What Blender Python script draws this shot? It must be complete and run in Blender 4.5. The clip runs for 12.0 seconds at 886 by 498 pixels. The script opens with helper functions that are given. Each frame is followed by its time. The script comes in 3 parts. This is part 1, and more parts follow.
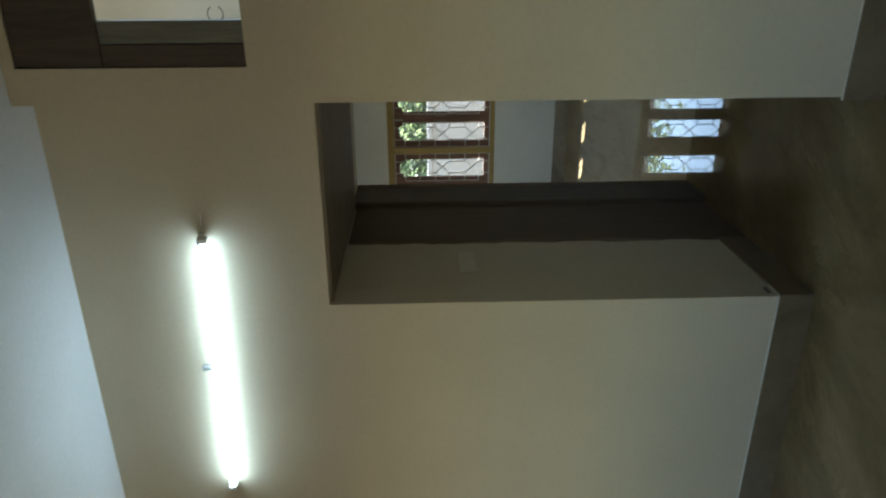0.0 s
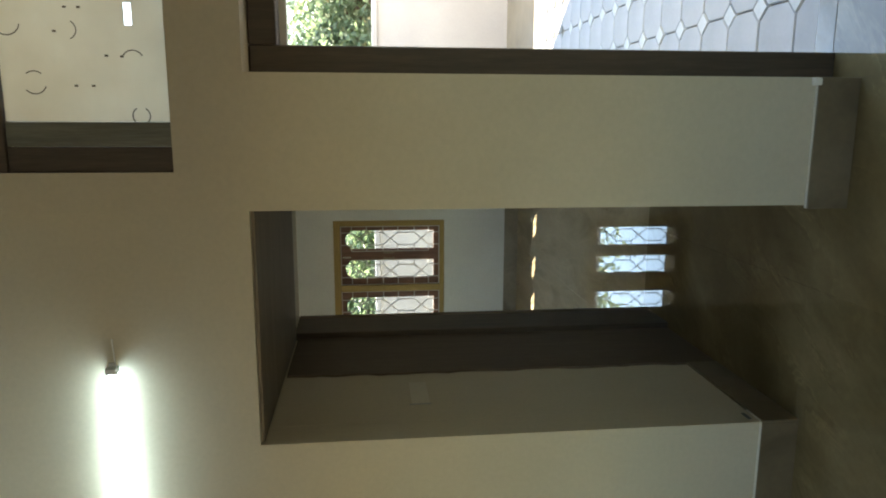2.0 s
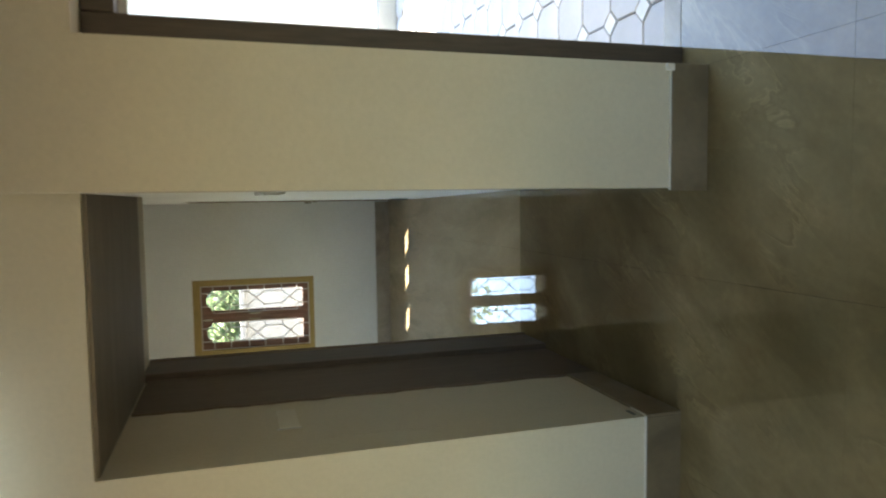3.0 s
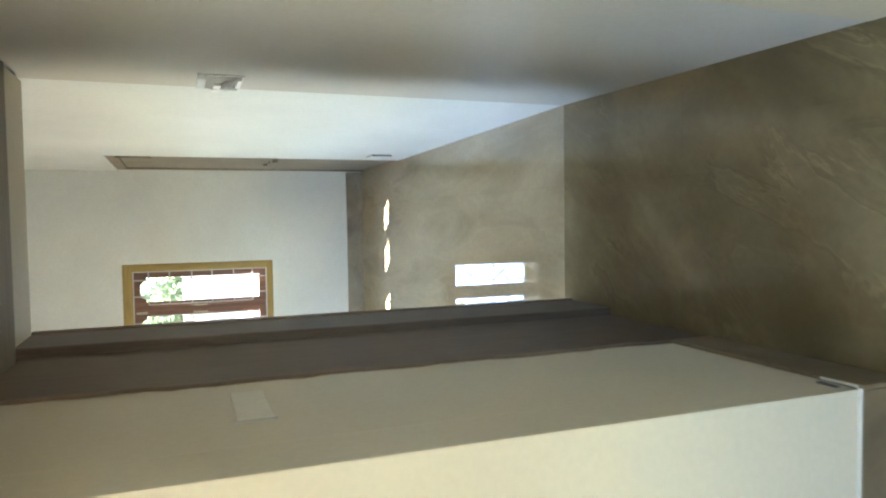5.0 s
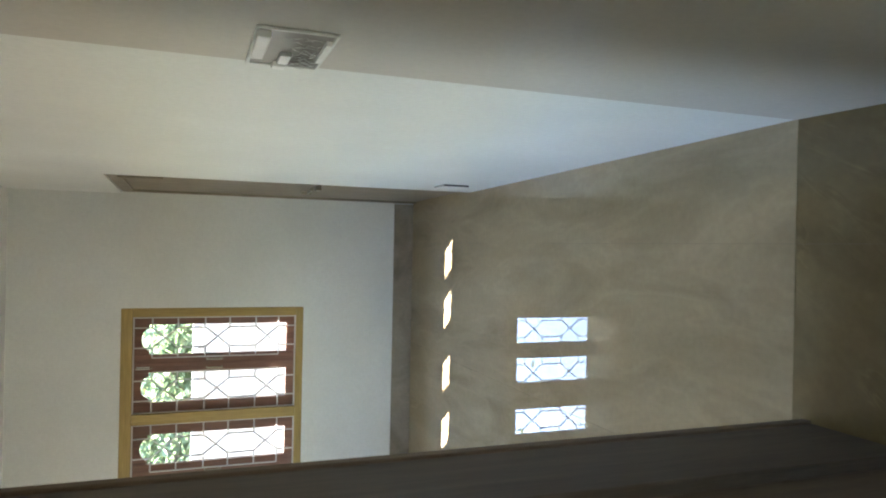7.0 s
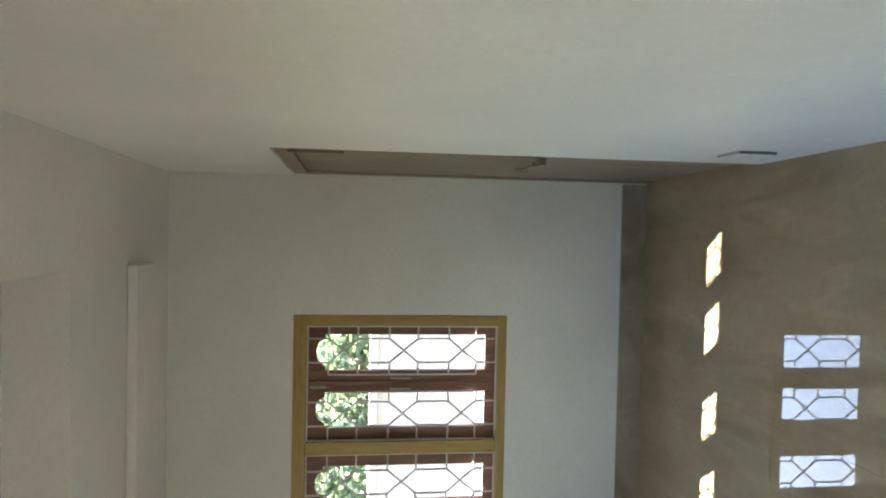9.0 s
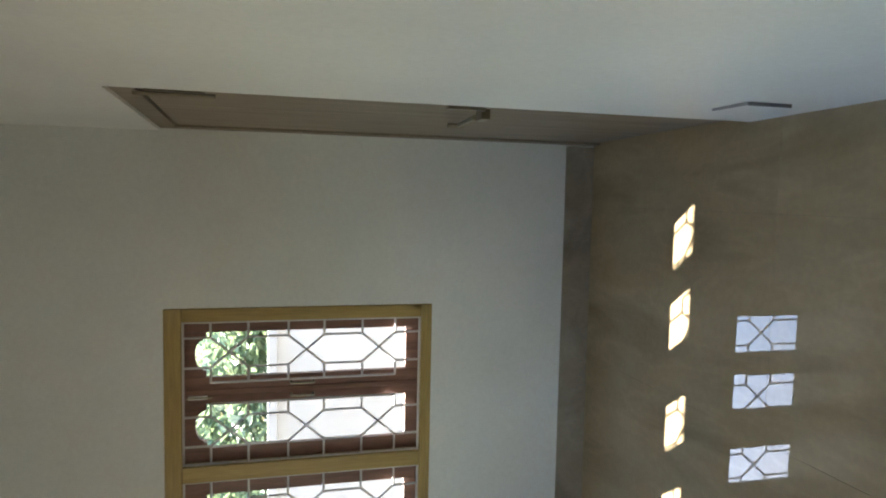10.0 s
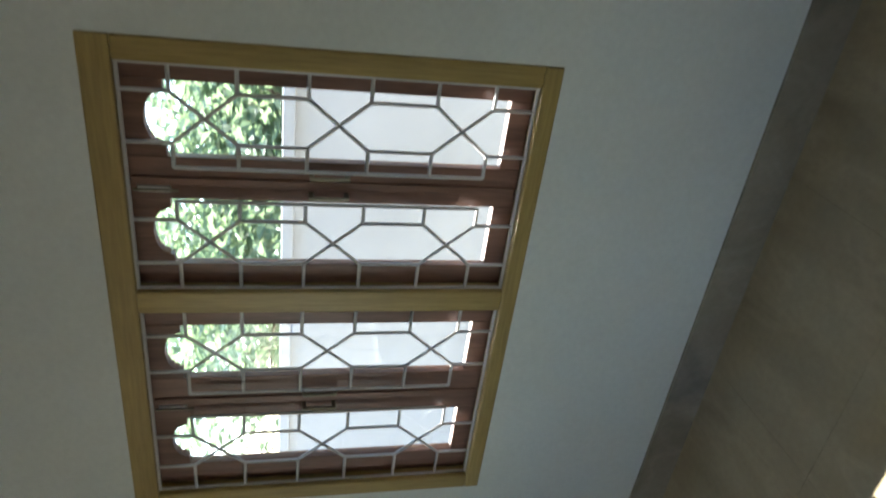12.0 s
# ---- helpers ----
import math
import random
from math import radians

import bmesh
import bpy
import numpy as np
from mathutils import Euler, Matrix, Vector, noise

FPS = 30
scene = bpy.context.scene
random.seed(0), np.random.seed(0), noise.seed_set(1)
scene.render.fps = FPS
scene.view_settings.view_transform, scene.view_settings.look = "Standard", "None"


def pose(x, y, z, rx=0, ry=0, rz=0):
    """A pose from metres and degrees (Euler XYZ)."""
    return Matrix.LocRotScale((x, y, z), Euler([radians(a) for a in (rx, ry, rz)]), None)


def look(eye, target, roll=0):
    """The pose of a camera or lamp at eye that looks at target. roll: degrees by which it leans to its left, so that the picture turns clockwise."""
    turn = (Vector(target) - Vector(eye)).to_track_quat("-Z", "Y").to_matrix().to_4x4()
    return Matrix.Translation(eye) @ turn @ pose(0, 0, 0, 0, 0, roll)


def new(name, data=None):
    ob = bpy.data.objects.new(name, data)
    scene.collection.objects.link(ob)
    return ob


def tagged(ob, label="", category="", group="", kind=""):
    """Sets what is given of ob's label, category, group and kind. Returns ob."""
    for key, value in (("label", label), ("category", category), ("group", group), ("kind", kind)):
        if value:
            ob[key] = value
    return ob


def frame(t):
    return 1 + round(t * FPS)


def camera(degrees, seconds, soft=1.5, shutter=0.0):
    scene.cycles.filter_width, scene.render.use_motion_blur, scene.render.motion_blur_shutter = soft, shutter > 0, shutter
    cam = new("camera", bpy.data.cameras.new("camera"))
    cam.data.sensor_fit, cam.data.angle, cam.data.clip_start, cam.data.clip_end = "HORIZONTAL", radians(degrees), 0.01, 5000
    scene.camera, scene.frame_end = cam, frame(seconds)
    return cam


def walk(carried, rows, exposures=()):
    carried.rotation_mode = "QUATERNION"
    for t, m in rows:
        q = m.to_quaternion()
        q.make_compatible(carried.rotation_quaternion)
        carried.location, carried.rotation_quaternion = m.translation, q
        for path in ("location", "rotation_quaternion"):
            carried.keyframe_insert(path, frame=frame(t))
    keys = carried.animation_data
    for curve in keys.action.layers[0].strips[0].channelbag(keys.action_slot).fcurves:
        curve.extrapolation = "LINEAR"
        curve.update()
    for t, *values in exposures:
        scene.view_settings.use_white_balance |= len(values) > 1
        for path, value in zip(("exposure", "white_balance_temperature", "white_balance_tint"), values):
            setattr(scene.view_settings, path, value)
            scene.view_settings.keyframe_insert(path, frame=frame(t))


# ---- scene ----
# The camera is held on its side: up is to the left. Rows: time, eye, target, roll.
PATH = [
    (0, (1.351, -2.608, 1.705), (0.572, -0.767, 1.646), -91.0),
    (0.5, (1.344, -2.585, 1.683), (0.704, -0.701, 1.485), -90.2),
    (1, (1.317, -2.569, 1.679), (0.763, -0.662, 1.44), -90.6),
    (1.5, (1.267, -2.493, 1.679), (0.832, -0.554, 1.454), -91.3),
    (2, (1.173, -2.395, 1.698), (0.799, -0.442, 1.485), -91.0),
    (2.5, (1.034, -2.349, 1.688), (0.767, -0.39, 1.388), -92.7),
    (3, (0.839, -2.272, 1.674), (0.699, -0.364, 1.094), -92.0),
    (3.2, (0.779, -2.188, 1.681), (0.634, -0.296, 1.048), -90.7),
    (4.8, (0.476, -1.262, 1.625), (0.347, 0.613, 0.943), -92.7),
    (5, (0.408, -1.135, 1.629), (0.318, 0.733, 0.919), -91.8),
    (5.5, (0.403, -0.767, 1.593), (0.432, 1.095, 0.865), -91.2),
    (6, (0.35, -0.498, 1.605), (0.413, 1.351, 0.845), -91.7),
    (6.5, (0.436, -0.17, 1.605), (0.448, 1.71, 0.923), -88.7),
    (6.7, (0.47, -0.093, 1.635), (0.474, 1.784, 0.943), -88.8),
    (8.3, (0.575, 0.859, 1.696), (0.524, 2.749, 1.047), -89.3),
    (8.5, (0.579, 0.99, 1.697), (0.551, 2.882, 1.051), -89.0),
    (9, (0.543, 1.223, 1.743), (0.49, 3.207, 1.493), -89.0),
    (9.5, (0.557, 1.604, 1.7), (0.334, 3.556, 1.324), -91.1),
    (10, (0.579, 1.94, 1.677), (0.425, 3.867, 1.161), -90.0),
    (10.5, (0.548, 2.313, 1.652), (0.437, 4.238, 1.123), -90.7),
    (11, (0.59, 2.682, 1.676), (0.168, 4.575, 1.184), -90.3),
    (11.5, (0.519, 3.026, 1.634), (-0.125, 4.867, 1.194), -90.7),
    (12, (0.502, 3.402, 1.603), (-0.47, 5.09, 1.151), -89.3),
]
EXPOSURES = [
    (0.0, 2.66, 6700, 5), (0.5, 3.16, 7150, 8), (1.0, 3.2, 7300, 7), (1.5, 3.03, 7350, 5), (2.0, 2.95, 7350, 5), (2.5, 2.44, 7400, 7), (3.0, 3.53, 7300, 9), (3.2, 3.68, 7300, 10),
    (4.8, 4.88, 6650, 11), (5.5, 4.71, 6400, 10), (6.0, 4.43, 6350, 12), (6.5, 4.35, 6450, 12), (8.5, 3.69, 6800, 14), (9.0, 3.73, 6800, 13), (9.5, 3.62, 6700, 12), (10.5, 3.46, 6750, 13),
    (11.0, 3.45, 6650, 12), (11.5, 3.38, 6300, 8), (12.0, 3.07, 6250, 7)]


cam = camera(65.2, 12.0, soft=1.9, shutter=0.3)
walk(cam, [(t, look(eye, target, roll)) for t, eye, target, roll in PATH], EXPOSURES)

# ---- daylight ----
SUN_WAY = Vector((0.575, -0.835, -1.0)).normalized()
world = bpy.data.worlds.new("sky")
scene.world = world
world.use_nodes = True
wn = world.node_tree.nodes
sky = wn.new("ShaderNodeTexSky")
sky.sky_type = "NISHITA"
sky.sun_disc = False
sky.sun_elevation = radians(44.6)
sky.sun_rotation = math.atan2(-0.575, 0.835)
sky.dust_density = 0.3
wn["Background"].inputs["Strength"].default_value = 0.15
world.node_tree.links.new(sky.outputs["Color"], wn["Background"].inputs["Color"])
sun_data = bpy.data.lights.new("sun", "SUN")
sun_data.energy = 4.5
sun_data.angle = radians(0.53)
sun_data.color = (1.0, 0.95, 0.87)
sun = new("sun", sun_data)
sun.matrix_world = Matrix.Translation((-3, 9, 9)) @ SUN_WAY.to_track_quat("-Z", "Y").to_matrix().to_4x4()
TUBE_STRENGTH = 5.0

# ---- plan, metres ----
W = 0.875            # right side of the passage
JOG = -0.138         # face of the wall beside the garden door
FAR = 5.176          # face of the window wall
HEAD = 2.10          # passage soffit
HALL_TOP = 3.13
ROOM_TOP = 2.76
SKIRT = 0.18
FLOOR = 0.03         # top of the tiles
STEP_Y = 1.56        # here passage and room meet


def xr(y):
    """The face of the right-hand wall, which is not quite square to the others."""
    return W + 0.0138 * y if y < STEP_Y else 0.897 - 0.0172 * (y - STEP_Y)


# ---- materials ----
def material(name):
    m = bpy.data.materials.new(name)
    m.use_nodes = True
    nt = m.node_tree
    return m, nt, nt.nodes["Principled BSDF"]


def link(nt, a, b):
    nt.links.new(a, b)


def noise_node(nt, scale, detail=4.0, rough=0.55, stretch=(1, 1, 1), distortion=0.0, per_object=False):
    tc = nt.nodes.new("ShaderNodeTexCoord")
    mp = nt.nodes.new("ShaderNodeMapping")
    mp.inputs["Scale"].default_value = stretch
    link(nt, tc.outputs["Object"], mp.inputs["Vector"])
    vec = mp.outputs["Vector"]
    if per_object:
        info = nt.nodes.new("ShaderNodeObjectInfo")
        mul = nt.nodes.new("ShaderNodeMath")
        mul.operation = "MULTIPLY"
        mul.inputs[1].default_value = 37.0
        link(nt, info.outputs["Random"], mul.inputs[0])
        add = nt.nodes.new("ShaderNodeVectorMath")
        add.operation = "ADD"
        link(nt, vec, add.inputs[0])
        link(nt, mul.outputs[0], add.inputs[1])
        vec = add.outputs[0]
    n = nt.nodes.new("ShaderNodeTexNoise")
    n.inputs["Scale"].default_value = scale
    n.inputs["Detail"].default_value = detail
    n.inputs["Roughness"].default_value = rough
    n.inputs["Distortion"].default_value = distortion
    link(nt, vec, n.inputs["Vector"])
    return n.outputs["Fac"]


def ramp(nt, fac, stops):
    r = nt.nodes.new("ShaderNodeValToRGB")
    els = r.color_ramp.elements
    while len(els) < len(stops):
        els.new(0.5)
    for el, (at, col) in zip(els, stops):
        el.position = at
        el.color = (*col, 1)
    link(nt, fac, r.inputs["Fac"])
    return r.outputs["Color"]


def mixed(nt, fac, a, b, mode="MIX"):
    m = nt.nodes.new("ShaderNodeMix")
    m.data_type = "RGBA"
    m.blend_type = mode
    if isinstance(fac, float):
        m.inputs["Factor"].default_value = fac
    else:
        link(nt, fac, m.inputs["Factor"])
    link(nt, a, m.inputs["A"])
    link(nt, b, m.inputs["B"])
    return m.outputs["Result"]


def bumped(nt, bsdf, fac, strength, distance=0.002):
    b = nt.nodes.new("ShaderNodeBump")
    b.inputs["Strength"].default_value = strength
    b.inputs["Distance"].default_value = distance
    link(nt, fac, b.inputs["Height"])
    link(nt, b.outputs["Normal"], bsdf.inputs["Normal"])


def shade(c, k):
    return tuple(v * k for v in c)


def paint(name, col, rough=0.55, stain=0.12, bump=0.15):
    """Roller-painted plaster: faint large blotches, fine orange-peel relief."""
    m, nt, b = material(name)
    big = noise_node(nt, 1.3, 5)
    fine = noise_node(nt, 55, 3)
    c1 = ramp(nt, big, [(0.3, shade(col, 1 - stain)), (0.7, col)])
    c2 = ramp(nt, fine, [(0.3, (0.94, 0.94, 0.94)), (0.7, (1, 1, 1))])
    link(nt, mixed(nt, 1.0, c1, c2, "MULTIPLY"), b.inputs["Base Color"])
    b.inputs["Roughness"].default_value = rough
    bumped(nt, b, fine, bump, 0.001)
    return m


def flow_noise(nt, scale, detail, rough, turn, stretch, distortion):
    """Noise laid through the whole floor, so that it runs on from tile to tile."""
    geo = nt.nodes.new("ShaderNodeNewGeometry")
    mp = nt.nodes.new("ShaderNodeMapping")
    mp.inputs["Rotation"].default_value = (0, 0, radians(turn))
    mp.vector_type = "TEXTURE"
    mp.inputs["Scale"].default_value = [1 / v for v in stretch]
    link(nt, geo.outputs["Position"], mp.inputs["Vector"])
    n = nt.nodes.new("ShaderNodeTexNoise")
    n.inputs["Scale"].default_value = scale
    n.inputs["Detail"].default_value = detail
    n.inputs["Roughness"].default_value = rough
    n.inputs["Distortion"].default_value = distortion
    link(nt, mp.outputs["Vector"], n.inputs["Vector"])
    return n.outputs["Fac"]


def marble(name, dark, mid, light, rough=0.013, scale=1.0, turn=35, stretch=1.8, veins=0.0, ior=1.5):
    """Polished vitrified tile with clouded veins under a clear glaze."""
    m, nt, b = material(name)
    cloud = flow_noise(nt, 1.5 * scale, 5, 0.5, turn, (1.0, stretch, 1), 0.4)
    vein = flow_noise(nt, 2.6 * scale, 6, 0.55, turn + 14 if veins else turn, (0.8, stretch * 0.9, 1), 0.5)
    fine = flow_noise(nt, 45, 4, 0.5, 0, (1, 1, 1), 0.0)
    base = ramp(nt, cloud, [(0.32, dark), (0.5, mid), (0.68, light)])
    v = ramp(nt, vein, [(0.34, (0.82, 0.81, 0.78)), (0.47, (1, 1, 1)), (0.50, (1.07, 1.06, 1.05)), (0.55, (0.98, 0.98, 0.97)), (0.7, (1.06, 1.05, 1.03))])
    f = ramp(nt, fine, [(0.3, (0.94, 0.94, 0.94)), (0.7, (1.03, 1.03, 1.03))])
    col = mixed(nt, 1.0, mixed(nt, 1.0, base, v, "MULTIPLY"), f, "MULTIPLY")
    if veins:
        # short crack-like veins: a pale thread with a dark edge, broken up by a wider cloud
        thread = flow_noise(nt, 1.9, 5, 0.6, turn + 6, (0.7, 2.2, 1), 1.1)
        t1 = ramp(nt, thread, [(0.44, (1, 1, 1)), (0.475, (0.70, 0.69, 0.66)), (0.49, (1.0, 1.0, 1.0)), (0.5, (1.5, 1.48, 1.42)), (0.515, (1.04, 1.04, 1.03)), (0.56, (1, 1, 1))])
        gate = ramp(nt, flow_noise(nt, 2.2, 3, 0.5, turn, (1, 1, 1), 0.0), [(0.45, (0, 0, 0)), (0.62, (veins, veins, veins))])
        one = nt.nodes.new("ShaderNodeRGB")
        one.outputs[0].default_value = (1, 1, 1, 1)
        col = mixed(nt, 1.0, col, mixed(nt, gate, one.outputs[0], t1), "MULTIPLY")
    link(nt, col, b.inputs["Base Color"])
    r = nt.nodes.new("ShaderNodeMapRange")
    r.inputs["To Min"].default_value = rough * 0.6
    r.inputs["To Max"].default_value = rough * 1.5
    link(nt, flow_noise(nt, 5, 3, 0.5, 0, (1, 1, 1), 0.0), r.inputs["Value"])
    link(nt, r.outputs["Result"], b.inputs["Roughness"])
    b.inputs["IOR"].default_value = ior
    return m


def wood(name, dark, light, along="z", rough=0.45, scale=1.0):
    m, nt, b = material(name)
    s = {"x": (0.6, 9, 9), "y": (9, 0.6, 9), "z": (9, 9, 0.6)}[along]
    grain = noise_node(nt, 4.0 * scale, 8, 0.62, s, 0.6, True)
    fine = noise_node(nt, 22.0 * scale, 4, 0.6, s, 0.2, True)
    c1 = ramp(nt, grain, [(0.3, dark), (0.7, light)])
    c2 = ramp(nt, fine, [(0.35, (0.82, 0.8, 0.78)), (0.65, (1.05, 1.05, 1.05))])
    link(nt, mixed(nt, 1.0, c1, c2, "MULTIPLY"), b.inputs["Base Color"])
    b.inputs["Roughness"].default_value = rough
    bumped(nt, b, fine, 0.2, 0.0008)
    return m


def plain(name, col, rough=0.5, metal=0.0, vary=0.1):
    m, nt, b = material(name)
    c = ramp(nt, noise_node(nt, 25, 5), [(0.3, shade(col, 1 - vary)), (0.7, col)])
    link(nt, c, b.inputs["Base Color"])
    b.inputs["Roughness"].default_value = rough
    b.inputs["Metallic"].default_value = metal
    return m


HALL_PAINT = paint("hall_beige_paint", (0.60, 0.525, 0.38), 0.5)
ROOM_PAINT = paint("room_white_paint", (0.755, 0.78, 0.742), 0.45)
CEIL_PAINT = paint("ceiling_white_paint", (0.80, 0.80, 0.78), 0.7)
OUT_CREAM = paint("outdoor_cream_paint", (0.80, 0.77, 0.70), 0.8, 0.18, 0.4)
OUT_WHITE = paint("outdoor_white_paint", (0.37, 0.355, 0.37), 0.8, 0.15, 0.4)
FLOOR_HALL = marble("brown_marble_tile", (0.142, 0.111, 0.055), (0.195, 0.153, 0.080), (0.262, 0.210, 0.118), veins=0.5, scale=0.8, turn=48)
FLOOR_ROOM = marble("beige_marble_tile", (0.355, 0.288, 0.178), (0.405, 0.332, 0.212), (0.45, 0.375, 0.246), scale=2.2, turn=4, stretch=0.25, ior=1.6)
SKIRT_TILE = marble("brown_skirting_tile", (0.122, 0.088, 0.048), (0.152, 0.112, 0.064), (0.19, 0.145, 0.088), 0.4, 1.3)
SKIRT_ROOM = marble("beige_skirting_tile", (0.24, 0.205, 0.155), (0.29, 0.25, 0.19), (0.34, 0.30, 0.235), 0.2, 1.3)
GROUT = plain("grout", (0.20, 0.17, 0.13), 0.8)
DARK_WOOD = wood("dark_brown_wood", (0.054, 0.038, 0.025), (0.096, 0.070, 0.047), "z", 0.6)
JAMB_WOOD = wood("greyish_brown_laminate", (0.094, 0.062, 0.037), (0.13, 0.090, 0.054), "z", 0.65)
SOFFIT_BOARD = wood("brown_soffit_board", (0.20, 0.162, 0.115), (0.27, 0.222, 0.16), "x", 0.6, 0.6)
PLASTER = paint("pale_filler_plaster", (0.74, 0.71, 0.63), 0.8, 0.2, 0.5)
DOOR_WOOD = wood("weathered_brown_door_wood", (0.165, 0.137, 0.096), (0.30, 0.252, 0.182), "z", 0.5, 0.8)
OCHRE = wood("ochre_painted_wood", (0.33, 0.235, 0.075), (0.43, 0.315, 0.11), "x", 0.4, 0.6)
SASH = wood("red_brown_varnished_wood", (0.14, 0.070, 0.048), (0.25, 0.130, 0.092), "z", 0.4)
GREY_BOARD = wood("grey_green_board", (0.13, 0.13, 0.10), (0.20, 0.20, 0.155), "z", 0.6)
STEEL = plain("grey_painted_steel", (0.56, 0.54, 0.54), 0.5, 0.0)
BRASS = plain("tarnished_metal", (0.30, 0.27, 0.21), 0.35, 0.9)
WHITE_PLASTIC = plain("white_plastic", (0.82, 0.82, 0.80), 0.35)
GREY_PLASTIC = plain("grey_plastic", (0.40, 0.40, 0.38), 0.5)
DARK_GREY = plain("dark_grey_plastic", (0.13, 0.13, 0.125), 0.6)
PENCIL = plain("brown_stain", (0.12, 0.09, 0.06), 0.8)
PAVER_GREY = paint("grey_paver", (0.50, 0.485, 0.475), 0.85, 0.25, 0.6)
PAVER_LIGHT = paint("pale_paver", (0.66, 0.65, 0.62), 0.85, 0.2, 0.6)
SOIL = paint("sandy_soil", (0.30, 0.25, 0.18), 0.95, 0.35, 0.8)
CONCRETE = paint("weathered_concrete", (0.42, 0.41, 0.38), 0.9, 0.3, 0.6)
BARK = paint("grey_brown_bark", (0.16, 0.115, 0.08), 0.9, 0.4, 1.0)

LEAF, nt, b = material("green_leaf")
geo = nt.nodes.new("ShaderNodeNewGeometry")
link(nt, ramp(nt, geo.outputs["Random Per Island"], [(0.0, (0.10, 0.14, 0.085)), (0.5, (0.16, 0.21, 0.135)), (0.85, (0.25, 0.28, 0.19)), (1.0, (0.36, 0.31, 0.17))]), b.inputs["Base Color"])
b.inputs["Roughness"].default_value = 0.5
tr = nt.nodes.new("ShaderNodeBsdfTranslucent")
tr.inputs["Color"].default_value = (0.27, 0.35, 0.18, 1)
mx = nt.nodes.new("ShaderNodeMixShader")
mx.inputs["Fac"].default_value = 0.45
link(nt, b.outputs[0], mx.inputs[1])
link(nt, tr.outputs[0], mx.inputs[2])
link(nt, mx.outputs[0], nt.nodes["Material Output"].inputs["Surface"])

# thin sheet that lets daylight glow through
SHEET, nt, b = material("cream_translucent_sheet")
c = ramp(nt, noise_node(nt, 5, 6), [(0.3, (0.72, 0.655, 0.54)), (0.7, (0.82, 0.76, 0.645))])
link(nt, c, b.inputs["Base Color"])
b.inputs["Roughness"].default_value = 0.6
tr = nt.nodes.new("ShaderNodeBsdfTranslucent")
link(nt, c, tr.inputs["Color"])
mx = nt.nodes.new("ShaderNodeMixShader")
mx.inputs["Fac"].default_value = 0.7
link(nt, b.outputs[0], mx.inputs[1])
link(nt, tr.outputs[0], mx.inputs[2])
link(nt, mx.outputs[0], nt.nodes["Material Output"].inputs["Surface"])

# clear pane: light passes straight through, a Fresnel share is mirrored
GLASS, nt, b = material("window_glass")
nt.nodes.remove(b)
clear = nt.nodes.new("ShaderNodeBsdfTransparent")
clear.inputs["Color"].default_value = (0.96, 0.985, 0.975, 1)
gloss = nt.nodes.new("ShaderNodeBsdfGlossy")
gloss.inputs["Roughness"].default_value = 0.0
fres = nt.nodes.new("ShaderNodeFresnel")
fres.inputs["IOR"].default_value = 1.3
mx = nt.nodes.new("ShaderNodeMixShader")
link(nt, fres.outputs[0], mx.inputs["Fac"])
link(nt, clear.outputs[0], mx.inputs[1])
link(nt, gloss.outputs[0], mx.inputs[2])
link(nt, mx.outputs[0], nt.nodes["Material Output"].inputs["Surface"])

TUBE_GLOW, nt, b = material("lit_tube")
b.inputs["Base Color"].default_value = (0.9, 0.9, 0.9, 1)
b.inputs["Emission Color"].default_value = (0.54, 0.77, 1.0, 1)
b.inputs["Emission Strength"].default_value = TUBE_STRENGTH


# ---- mesh helpers ----
def box(bm, x0, x1, y0, y1, z0, z1, bevel=0.0):
    got = bmesh.ops.create_cube(bm, size=1.0)
    verts = got["verts"]
    for v in verts:
        v.co = Vector((x0 if v.co.x < 0 else x1, y0 if v.co.y < 0 else y1, z0 if v.co.z < 0 else z1))
    if bevel:
        edges = list({e for v in verts for e in v.link_edges})
        bmesh.ops.bevel(bm, geom=edges, offset=bevel, segments=2, affect="EDGES", profile=0.5)


def boxed(*dims, bevel=0.0):
    bm = bmesh.new()
    box(bm, *dims, bevel=bevel)
    return bm


def rod(bm, a, c, radius, seg=8, radius2=None):
    a, c = Vector(a), Vector(c)
    d = c - a
    m = Matrix.Translation((a + c) / 2) @ d.to_track_quat("Z", "Y").to_matrix().to_4x4()
    bmesh.ops.create_cone(bm, cap_ends=True, segments=seg, radius1=radius, radius2=radius if radius2 is None else radius2, depth=d.length, matrix=m)


def rodded(a, c, radius, seg=8):
    bm = bmesh.new()
    rod(bm, a, c, radius, seg)
    return bm


def prism(bm, pts, y0, y1):
    """A polygon given in x, z, pulled through from y0 to y1."""
    front = [bm.verts.new((x, y0, z)) for x, z in pts]
    back = [bm.verts.new((x, y1, z)) for x, z in pts]
    bm.faces.new(front)
    bm.faces.new(list(reversed(back)))
    n = len(pts)
    for i in range(n):
        bm.faces.new((front[(i + 1) % n], front[i], back[i], back[(i + 1) % n]))
    bmesh.ops.recalc_face_normals(bm, faces=bm.faces[:])


BASE = {}


def finish(name, bm, mat, smooth=False):
    me = bpy.data.meshes.new(name)
    bmesh.ops.recalc_face_normals(bm, faces=bm.faces[:])
    bm.to_mesh(me)
    bm.free()
    if smooth:
        for f in me.polygons:
            f.use_smooth = True
    me.materials.append(mat)
    return me


def thing(name, at, label, category, group=""):
    ob = tagged(new(name), label, category, group)
    ob.location = at
    BASE[ob] = Vector(at)
    return ob


